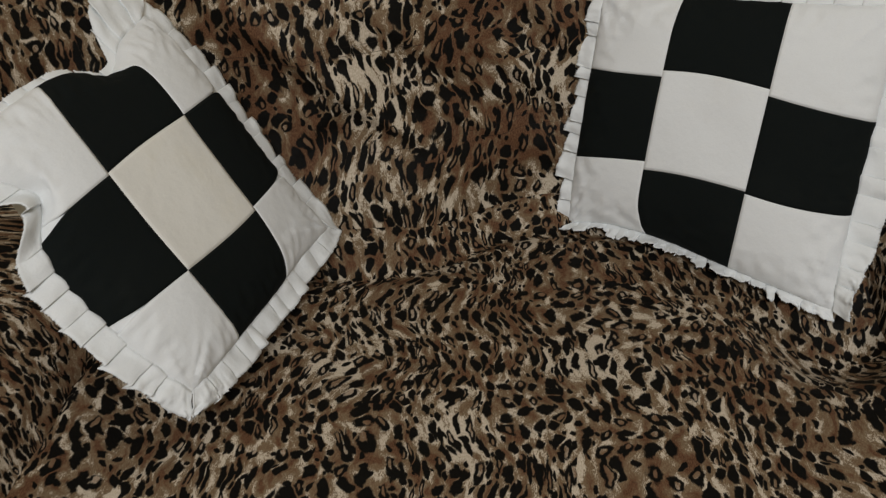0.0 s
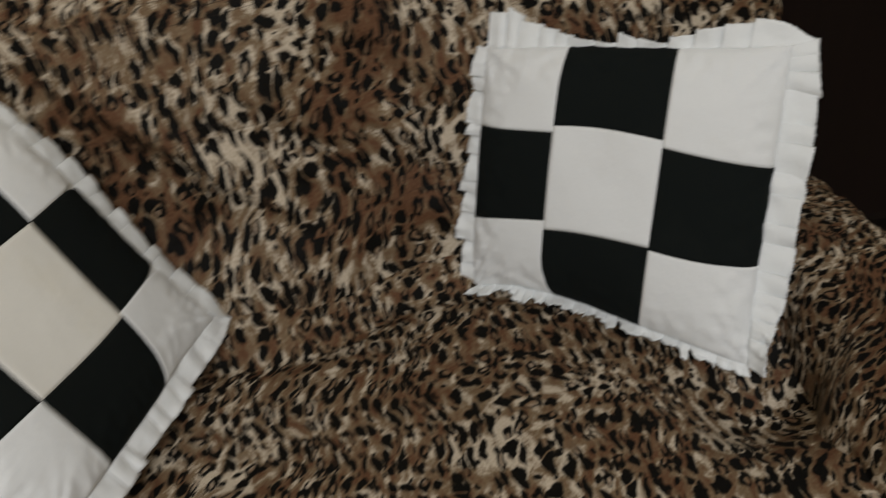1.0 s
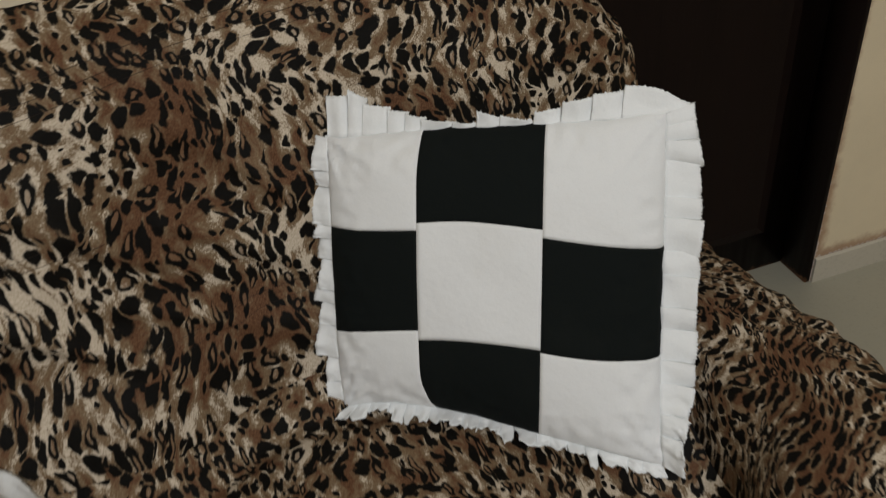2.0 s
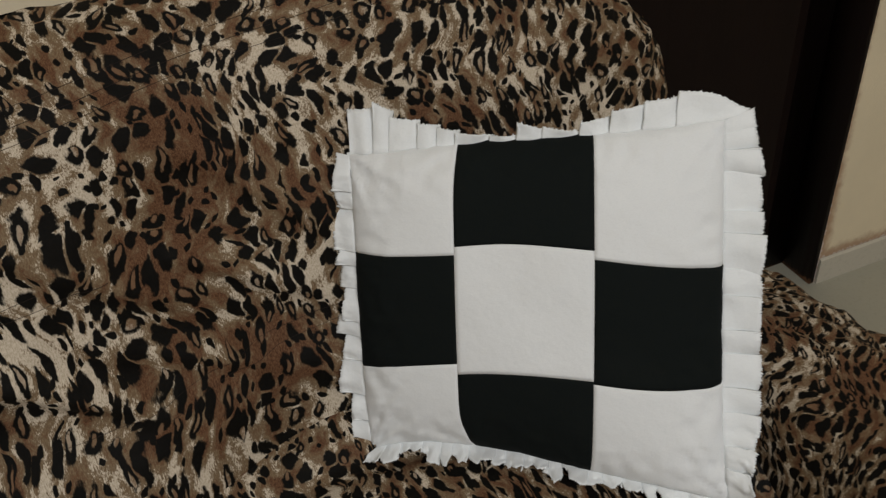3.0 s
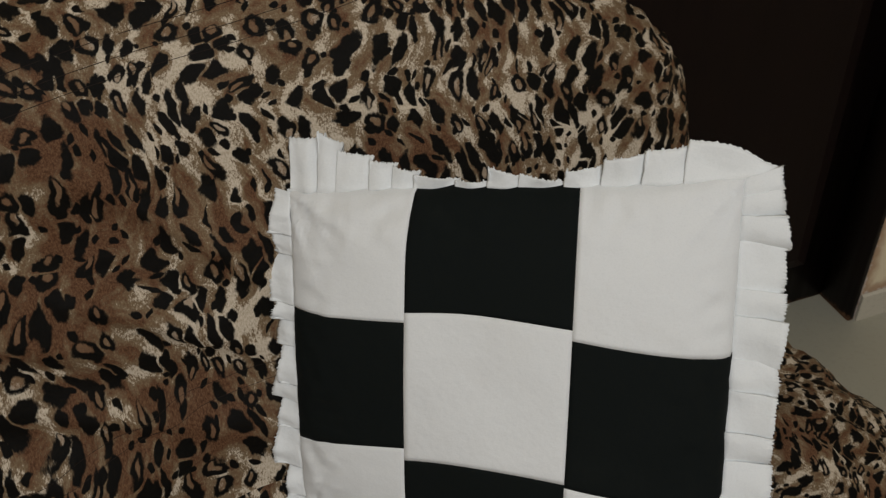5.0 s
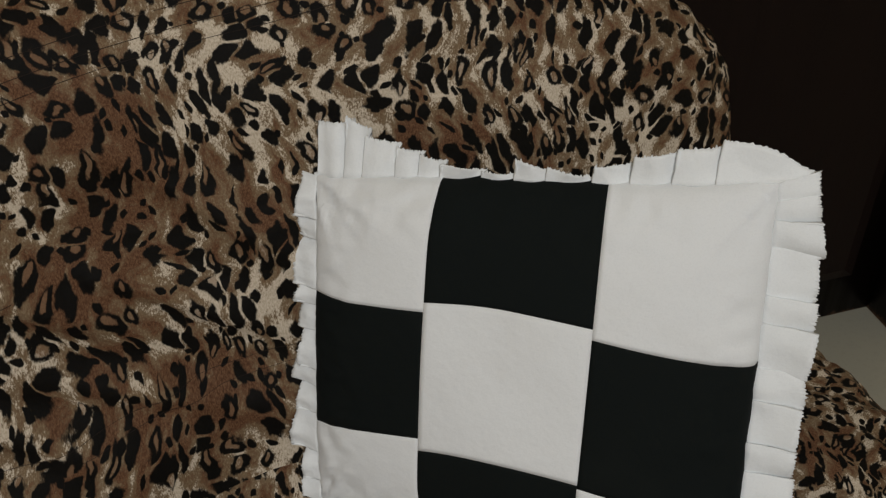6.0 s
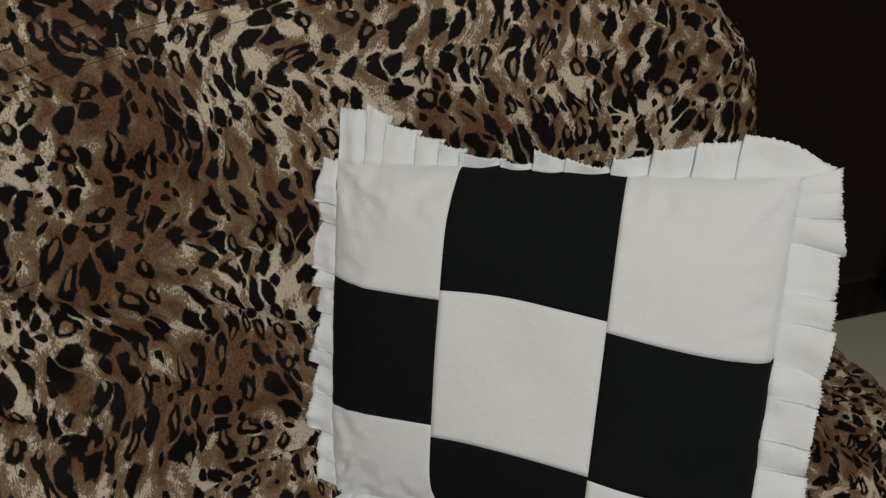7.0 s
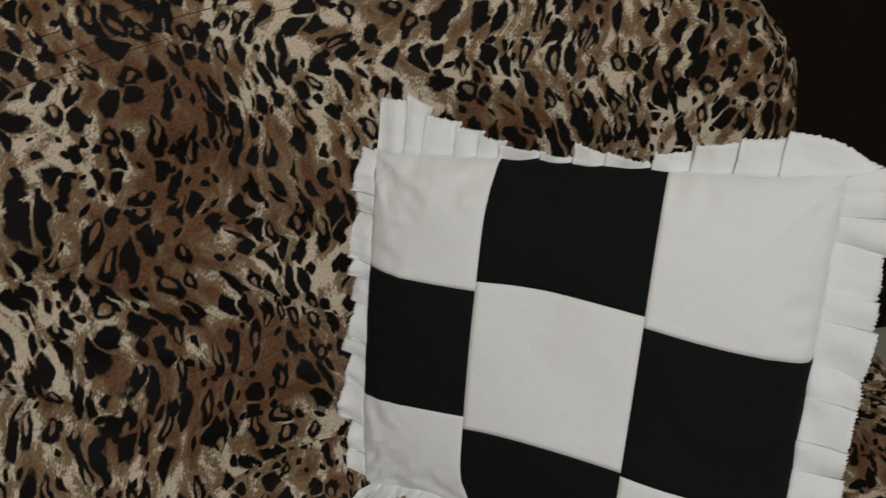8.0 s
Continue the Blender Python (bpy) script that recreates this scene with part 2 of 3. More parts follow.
def grid_into(bm, nu, nv, f, g=None, uv=None, wrap=False):
    """A sheet of nu by nv faces; f(a, b) gives the place for a, b in 0..1, g its metres on the cloth."""
    rows = [[bm.verts.new(f(i / nu, j / nv)) for i in range(nu + (0 if wrap else 1))] for j in range(nv + 1)]
    n = len(rows[0])
    for j in range(nv):
        for i in range(nu):
            i2 = (i + 1) % n
            fa = bm.faces.new((rows[j][i], rows[j][i2], rows[j + 1][i2], rows[j + 1][i]))
            if g:
                for lp, (a, b) in zip(fa.loops, ((i, j), (i + 1, j), (i + 1, j + 1), (i, j + 1))):
                    lp[uv].uv = g(a / nu, b / nv)
    return rows


def box_bm(x0, x1, y0, y1, z0, z1, bevel=0.0):
    bm = bmesh.new()
    bmesh.ops.create_cube(bm, size=1.0, matrix=Matrix.LocRotScale(((x0 + x1) / 2, (y0 + y1) / 2, (z0 + z1) / 2), None, (x1 - x0, y1 - y0, z1 - z0)))
    if bevel:
        bmesh.ops.bevel(bm, geom=bm.edges[:], offset=bevel, segments=2, affect="EDGES")
    return bm


def smooth01(x):
    x = min(1.0, max(0.0, x))
    return x * x * (3 - 2 * x)


def nz(x, y, s, seed=0.0):
    return noise.noise((x * s + seed * 7.3, y * s - seed * 3.1, seed))


# ---- setting ----
DOOR_X0, DOOR_X1, WALL_Y, FZ = 0.41, 1.235, 1.45, -0.12


def structure(name, bm, mat, label, category, smooth=False):
    return tagged(new(name, mesh_of(name, bm, mat, smooth)), label, category, kind="structure")


structure("floor", box_bm(-2.4, 2.8, -2.4, 1.75, FZ - 0.1, FZ), FLOOR, "smooth grey-green polished stone floor", "floor")
structure("ceiling", box_bm(-2.4, 2.8, -2.4, 1.75, 2.75, 2.85), CEILING, "plain white painted ceiling", "ceiling")
structure("wall_west", box_bm(-2.5, -2.4, -2.4, WALL_Y, FZ, 2.75), WALL, "plain cream painted plaster wall", "wall")
structure("wall_east", box_bm(2.8, 2.9, -2.4, WALL_Y, FZ, 2.75), WALL, "plain cream painted plaster wall", "wall")
structure("wall_south", box_bm(-2.5, 2.9, -2.5, -2.4, FZ, 2.75), WALL, "plain cream painted plaster wall", "wall")


def wall_with_door():
    bm = bmesh.new()
    outline = [(-2.5, FZ), (DOOR_X0, FZ), (DOOR_X0, FZ + 2.08), (DOOR_X1, FZ + 2.08), (DOOR_X1, FZ), (2.9, FZ), (2.9, 2.75), (-2.5, 2.75)]
    face = bm.faces.new([bm.verts.new((x, WALL_Y, z)) for x, z in outline])
    out = bmesh.ops.extrude_face_region(bm, geom=[face])
    bmesh.ops.translate(bm, verts=[v for v in out["geom"] if isinstance(v, bmesh.types.BMVert)], vec=(0, 0.16, 0))
    return bm


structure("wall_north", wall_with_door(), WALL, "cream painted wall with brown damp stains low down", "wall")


def skirting(name, x0, x1):
    bm = bmesh.new()
    n = 40
    prof = [(0.0, FZ), (-0.006, FZ), (-0.006, FZ + 0.062), (-0.003, FZ + 0.065), (0.0, FZ + 0.066)]
    rows = []
    for i in range(n + 1):
        x = x0 + (x1 - x0) * i / n
        wob = 0.0015 * nz(x, 0.0, 14.0, 2.0)
        rows.append([bm.verts.new((x, WALL_Y - 0.001 + y + wob * (y < 0), z + (wob if z > FZ + 0.05 else 0))) for y, z in prof])
    for a, b in zip(rows, rows[1:]):
        for j in range(len(prof) - 1):
            bm.faces.new((a[j], a[j + 1], b[j + 1], b[j]))
    bm.faces.new(rows[0])
    bm.faces.new(rows[-1])
    return structure(name, bm, SKIRTING, "low beige stone skirting tile along the wall", "skirting")


skirting("baseboard_east", DOOR_X1 + 0.002, 2.8)
skirting("baseboard_west", -2.4, DOOR_X0 - 0.002)

door = tagged(new("door_1"), "closed dark brown wooden panel door in its frame", "door", kind="structure")
part("jamb", box_bm(DOOR_X1 - 0.014, DOOR_X1 - 0.0005, WALL_Y - 0.002, WALL_Y + 0.155, FZ, FZ + 2.06, 0.002), WOOD, door)
part("jamb", box_bm(DOOR_X0 + 0.001, DOOR_X0 + 0.045, WALL_Y + 0.004, WALL_Y + 0.155, FZ, FZ + 2.06, 0.002), WOOD, door)
part("head", box_bm(DOOR_X0 + 0.001, DOOR_X1 - 0.001, WALL_Y + 0.004, WALL_Y + 0.155, FZ + 2.061, FZ + 2.079, 0.002), WOOD, door)
leaf = part("leaf", box_bm(DOOR_X0 + 0.047, DOOR_X1 - 0.014, WALL_Y + 0.080, WALL_Y + 0.118, FZ + 0.004, FZ + 2.055, 0.003), WOOD, door)


def raised_panel(z0, z1):
    bm = box_bm(0.54, 1.145, WALL_Y + 0.068, WALL_Y + 0.0795, z0, z1)
    front = [f for f in bm.faces if f.normal.y < -0.9]
    bmesh.ops.inset_region(bm, faces=front, thickness=0.035, depth=0.006)
    part("panel", bm, WOOD, leaf, smooth=False)


raised_panel(FZ + 0.12, FZ + 0.87)
raised_panel(FZ + 1.03, FZ + 1.95)


# ---- sofa ----
def back_front(x, z):
    """How far back the face of the backrest lies."""
    y = 1.017 + 0.26 * (z - 0.45) - 0.016 * smooth01((0.56 - z) / 0.08) + 0.045 * smooth01((x + 0.15) / 0.22) + 0.06 * max(0.0, x)
    y -= 0.035 * smooth01((0.60 - z) / 0.24) * smooth01((0.10 - x) / 0.2)
    y += 0.016 * nz(x, z, 4.5, 1.0) + 0.006 * nz(x * 0.8, z, 13.0, 4.0)
    # slack cloth hangs in slanting folds
    for a, b, slope, amp, wid in ((-0.06, 0.66, -0.80, 0.018, 0.016), (0.05, 0.62, -0.70, 0.017, 0.013), (-0.26, 0.68, -0.75, 0.017, 0.018), (0.10, 0.68, -0.90, 0.010, 0.011), (-0.12, 0.57, -0.65, 0.016, 0.015), (0.02, 0.54, -0.55, 0.013, 0.012), (-0.20, 0.58, 0.9, 0.008, 0.014)):
        r = z - b - slope * (x - a)
        y -= amp * math.exp(-(r / wid / (1 + slope * slope) ** 0.5) ** 2) * math.exp(-((x - a) / 0.09) ** 2)
    return y


BX, BHX, BZ0, BZ1 = -0.115, 0.760, 0.22, 0.866


def back_place(a, b, side):
    """Backrest: a rounded slab; a, b in 0..1 across and up, side -1 the front, 1 the rear."""
    u, v = 2 * a - 1, 2 * b - 1
    r = max(abs(u), abs(v))
    if r < 1e-6:
        x, z = BX, (BZ0 + BZ1) / 2
    else:
        du, dv = u / r, v / r
        e = (2.9 if du > 0 else 6.0) if dv > 0 else 9.0
        s = r / (abs(du) ** e + abs(dv) ** e) ** (1 / e)
        x, z = BX + BHX * du * s, (BZ0 + BZ1) / 2 + (BZ1 - BZ0) / 2 * dv * s
    edge = (1 - max(0.0, 1 - r ** 7) ** 0.5) if r < 1 else 1.0
    if x > BX:
        # the cover is gathered round the rounded end
        k = smooth01((r - 0.72) / 0.25)
        x += k * (0.006 * nz(z, x, 34.0, 31.0) + 0.004 * nz(z, x, 80.0, 32.0))
        z += k * 0.004 * nz(x, z, 40.0, 33.0)
        x += 0.0022 * smooth01((r - 0.80) / 0.15) * math.sin(150 * x + 9 * nz(x, z, 5.0, 34.0))
    yf = back_front(x, z)
    ym = 1.235 + 0.02 * (z - 0.5)
    if side < 0:
        return Vector((x, yf + (ym - yf) * edge, z))
    return Vector((x, ym + (1.322 - ym) * (1 - edge), z))


def sofa_back(parent):
    bm = bmesh.new()
    uv = bm.loops.layers.uv.new("cover")

    def metres(a, b):
        p = back_place(a, b, -1)
        return (p.x, p.z + 0.9 * max(0.0, p.y - 1.10) + 0.31)

    grid_into(bm, 170, 120, lambda a, b: back_place(a, b, -1), metres, uv)
    grid_into(bm, 60, 40, lambda a, b: back_place(a, b, 1), lambda a, b: (back_place(a, b, 1).x + 2.0, back_place(a, b, 1).z), uv)
    bmesh.ops.remove_doubles(bm, verts=bm.verts[:], dist=0.0004)
    return part("backrest", bm, LEOPARD, parent)


def seat_height(x, y):
    z = 0.404 + 0.010 * nz(x, y, 4.0, 3.0) + 0.004 * nz(x, y, 13.0, 5.0)
    z += 0.045 * smooth01((y - 0.90 - 0.08 * smooth01((x + 0.12) / 0.2)) / 0.15) + 0.035 * smooth01((abs(x - 0.0) - 0.38) / 0.12)
    z -= 0.016 * math.exp(-((x - 0.28) / 0.2) ** 2 - ((y - 0.90) / 0.12) ** 2)
    # pressed down under the cushion's corner
    z -= 0.085 * math.exp(-((x - 0.46) / 0.085) ** 2 - ((y - 0.745) / 0.075) ** 2)
    z -= 0.012 * math.exp(-((y - 0.91 - 0.08 * smooth01((x + 0.12) / 0.2)) / 0.02) ** 2)
    return z


def sofa_seat(parent):
    bm = bmesh.new()
    uv = bm.loops.layers.uv.new("cover")
    y0, y1, x0, x1, lip = 0.28, 1.10, -0.58, 0.52, 0.06

    def place(a, b):
        x = x0 + (x1 - x0) * a
        b = b * 1.25 - 0.25
        if b < 0:
            t = -b / 0.25
            ang = min(1.0, t * 3) * math.pi / 2
            z = seat_height(x, y0)
            return Vector((x, y0 - lip * math.sin(ang) - 0.004 * nz(x, t, 9.0, 6.0), z - lip * (1 - math.cos(ang)) - max(0.0, t - 0.333) / 0.667 * (z - lip - 0.02 - FZ)))
        y = y0 + (y1 - y0) * b
        return Vector((x, y, seat_height(x, y)))

    grid_into(bm, 130, 130, place, lambda a, b: ((x0 + (x1 - x0) * a) * 1.15 + 5.0, b * 1.25 + 0.1 * a), uv)
    return part("seat", bm, LEOPARD, parent)


def arm_place(a, b, sign):
    """Armrest: a soft roll along y; a round it, b along it."""
    y = 0.24 + 0.92 * b
    end = max(0.0, 1 - (max(0.0, (0.10 - b) / 0.10)) ** 2.4) ** 0.5
    th = math.pi * (1.12 - 1.24 * a)
    cx = (0.560 if sign > 0 else 0.625) + 0.09 * (0.85 - y)
    rx, rz = (0.112 if sign > 0 else 0.165), 0.133 - 0.03 * smooth01((y - 0.78) / 0.25)
    c, s = math.cos(th), math.sin(th)
    px = math.copysign(abs(c) ** 0.8, c) * rx
    pz = math.copysign(abs(s) ** 0.85, s) * rz * (0.9 + 0.1 * end)
    x, z = cx + px, 0.398 + pz
    if a > 0.9 or a < 0.1:
        z = z - 0.46 * (max(a - 0.9, 0.1 - a) / 0.1) * (1 if a > 0.9 else 0.25)
    w = 0.004 * nz(a * 0.5, y, 7.0, 8.0 + sign) + 0.004 * nz(a * 1.3 + y * 0.5, y * 0.7 - a, 16.0, 9.0 + sign)
    pucker = (0.0028 * math.sin(95 * y + 14 * nz(a, y, 3.0, 11.0)) + 0.0035 * nz(a * 0.25, y, 60.0, 12.0)) * smooth01((a - 0.40) / 0.25)
    # the cushion pushes the padding aside
    dent = 0.042 * smooth01(0.35 - c) * math.exp(-((y - 0.79) / 0.10) ** 4) if sign > 0 else 0.0
    x += c * (w + pucker) + dent
    z += s * (w + pucker)
    y = y if b > 0.1 else 0.24 + 0.092 - 0.092 * (1 - b / 0.1)
    k = 0.55 + 0.45 * end
    return Vector((sign * (cx + (x - cx) * k), y, 0.398 + (z - 0.398) * (k if z > 0.398 else 1.0)))


def sofa_arm(parent, sign):
    bm = bmesh.new()
    uv = bm.loops.layers.uv.new("cover")
    rows = grid_into(bm, 70, 110, lambda a, b: arm_place(a, b, sign), lambda a, b: (b * 1.31 - a * 0.375 + (9.0 if sign > 0 else 13.0), a * 0.625 + 0.81 * b), uv)
    for cap in (rows[0], rows[-1]):
        bm.faces.new(cap)
    return part("armrest", bm, LEOPARD, parent, "rounded low armrest with gathered leopard cloth")


def back_skin(x, z):
    """The place on the backrest's face above (x, z)."""
    dx, dz = (x - BX) / BHX, (z - (BZ0 + BZ1) / 2) / ((BZ1 - BZ0) / 2)
    e = (2.9 if dx > 0 else 6.0) if dz > 0 else 9.0
    r = (abs(dx) ** e + abs(dz) ** e) ** (1 / e)
    edge = 1 - max(0.0, 1 - r ** 7) ** 0.5
    yf = back_front(x, z)
    return yf + (1.235 + 0.02 * (z - 0.5) - yf) * edge


def elastic_thread(parent, x0, x1, z0):
    """One row of dark elastic thread, half sunk in the cloth."""
    bm = bmesh.new()
    prev = None
    n = int((x1 - x0) / 0.0025)
    for i in range(n + 1):
        x = x0 + (x1 - x0) * i / n
        z = z0 + 0.07 * x + 0.006 * nz(x, z0, 6.0, 21.0)
        w = 0.00028 + 0.00016 * nz(x, z0, 160.0, 22.0)
        y = back_skin(x, z)
        lift = 0.0005 + 0.0005 * nz(x, z0, 90.0, 23.0)
        row = [bm.verts.new((x, y - lift, z - w)), bm.verts.new((x, y - lift - 0.0003, z)), bm.verts.new((x, y - lift, z + w))]
        if prev:
            for k in range(2):
                bm.faces.new((prev[k], row[k], row[k + 1], prev[k + 1]))
        prev = row
    part("elastic_thread", bm, THREAD, parent, "thin dark row of elastic stitching")


sofa = tagged(new("sofa"), "two-seat sofa in a stretched leopard-print cloth cover", "sofa")
backrest = sofa_back(sofa)
for x0, x1, z0 in ((-0.30, 0.34, 0.800), (-0.24, 0.36, 0.8125), (-0.28, 0.30, 0.826), (-0.05, 0.24, 0.520), (-0.16, 0.22, 0.5335), (-0.34, -0.06, 0.668), (-0.36, -0.12, 0.681)):
    elastic_thread(backrest, x0, x1, z0)
sofa_seat(sofa)
sofa_arm(sofa, 1)
sofa_arm(sofa, -1)
part("base", box_bm(-0.68, 0.60, 0.26, 1.30, FZ, 0.29, 0.02), WOOD, sofa)


# ---- cushions ----
class Pad:
    """The shape of one square cushion in its own plane, z towards its face."""

    def __init__(self, x0, x1, y0, y1, front, back, pinch, bend, seed, lean=(0, 0, 0), skew=(0, 0, 0, 0, 0), ears=((0, 0),) * 4, dents=(), inset=0.0):
        self.x0, self.x1, self.y0, self.y1 = x0, x1, y0, y1
        self.front, self.back, self.pinch, self.bend, self.seed, self.lean, self.skew, self.ears, self.dents, self.inset = front, back, pinch, bend, seed, lean, skew, ears, dents, inset

    def flat(self, s, t):
        cx, cy = (self.x0 + self.x1) / 2, (self.y0 + self.y1) / 2
        ax, ay = (self.x1 - self.x0) / 2, (self.y1 - self.y0) / 2
        x, y = cx + ax * s * (1 - self.pinch * (1 - t * t)), cy + ay * t * (1 - self.pinch * (1 - s * s))
        shear, left, right, fan, bow = self.skew
        y += fan * s * t
        a, b = (s + 1) / 2, (t + 1) / 2
        for (ex, ey), f in zip(self.ears, ((1 - a) * b, a * b, a * (1 - b), (1 - a) * (1 - b))):
            x, y = x + ex * f ** 6, y + ey * f ** 6
        for s0, t0, r, dx, dy in self.dents:
            g = math.exp(-((s - s0) ** 2 + (t - t0) ** 2) / r ** 2)
            x, y = x + dx * g, y + dy * g
        return x + shear * y + bow * t * t, y + (left if s < 0 else right) * s * s

    def rim(self, s, t):
        """Height of the rim's surface: lifted or dropped at its corners (tl, tr, br, bl)."""
        a, b = (s + 1) / 2, (t + 1) / 2
        tl, tr, br, bl = self.bend
        p = 1.5
        z = -self.front + tl * ((1 - a) * b) ** p + tr * (a * b) ** p + br * (a * (1 - b)) ** p + bl * ((1 - a) * (1 - b)) ** p
        x, y = self.flat(s, t)
        return z + self.lean[0] + self.lean[1] * x + self.lean[2] * y

    def place(self, s, t, side=1):
        x, y = self.flat(s, t)
        e = max(0.0, (1 - abs(s) ** 3.2)) * max(0.0, (1 - abs(t) ** 3.2))
        h = (self.front if side > 0 else -self.back) * e ** 0.5
        z = self.rim(s, t) + h
        if side > 0:
            r = max(abs(s), abs(t))
            near = smooth01((r - 0.62) / 0.3) * (1 - smooth01((r - 0.97) / 0.03))
            along = (t if abs(s) > abs(t) else s) * 0.18
            z += near * (0.0026 * nz(along, 0.2 * r, 48.0, self.seed) + 0.0022 * nz(along, 0.1 * r, 110.0, self.seed + 3))
            cs, ct = 1 - abs(s), 1 - abs(t)
            corner = math.hypot(cs, ct)
            fan = smooth01(1 - corner / 0.62) * smooth01(min(cs, ct) / 0.06)
            z += fan * (0.0045 * nz(math.atan2(ct, cs), 0.18 * corner + (s > 0) * 3 + (t > 0) * 5, 3.6, self.seed + 8) + 0.004 * nz(math.atan2(ct, cs), 0.15 * corner, 9.0, self.seed + 9))
            z += 0.0022 * nz(x, y, 14.0, self.seed + 5)
        return Vector((x, y, z))


def cushion_patch(pad, left, right, low_row, high_row, mat, parent, n=30):
    """One sewn square of the face, dipping into its seams. left, right: a seam's middle and its drift at the top and the bottom."""
    bm = bmesh.new()

    def seam(col, t):
        mid, top, bottom = col
        return mid + (top if t > 0 else bottom) * smooth01((abs(t) - 0.55) / 0.6) ** 2

    def place(a, b):
        e0, e1 = (row[0] + (row[1] - row[0]) * a + row[2] * math.sin(math.pi * a) for row in (low_row, high_row))
        out = smooth01(((1 - a if left[0] < -0.999 else a if right[0] > 0.999 else 0.0) - 0.4) / 0.8) ** 2 * pad.inset
        e0, e1 = e0 + out * (low_row[0] > -0.999), e1 - out * (high_row[0] < 0.999)
        t = e0 + (e1 - e0) * b
        s0, s1 = seam(left, t), seam(right, t)
        p = pad.place(s0 + (s1 - s0) * a, t)
        inner = [x for x, on in ((a, left[0] > -0.999), (1 - a, right[0] < 0.999), (b, low_row[0] > -0.999), (1 - b, high_row[0] < 0.999)) if on]
        p.z -= 0.0004 * math.exp(-min(inner) / 0.010)
        return p

    rows = grid_into(bm, n, n, place)
    ring = rows[0] + [r[-1] for r in rows[1:]] + rows[-1][-2::-1] + [r[0] for r in rows[-2:0:-1]]
    low = [bm.verts.new(v.co + Vector((0, 0, -0.004))) for v in ring]
    for i in range(len(ring)):
        j = (i + 1) % len(ring)
        bm.faces.new((ring[i], ring[j], low[j], low[i]))
    part("patch", bm, mat, parent, "plain black cotton patch" if mat is BLACK else "plain white cotton patch")


def cushion_back(pad, parent):
    bm = bmesh.new()
    grid_into(bm, 30, 30, lambda a, b: pad.place(2 * a - 1, 2 * b - 1, -1))
    # an inner face just under the patches closes the pad
    grid_into(bm, 40, 40, lambda a, b: pad.place(2 * a - 1, 2 * b - 1, 1) - Vector((0, 0, 0.006 * (1 - max(abs(2 * a - 1), abs(2 * b - 1)) ** 8))))
    bmesh.ops.remove_doubles(bm, verts=bm.verts[:], dist=0.0005)
    part("back_cover", bm, WHITE, parent)


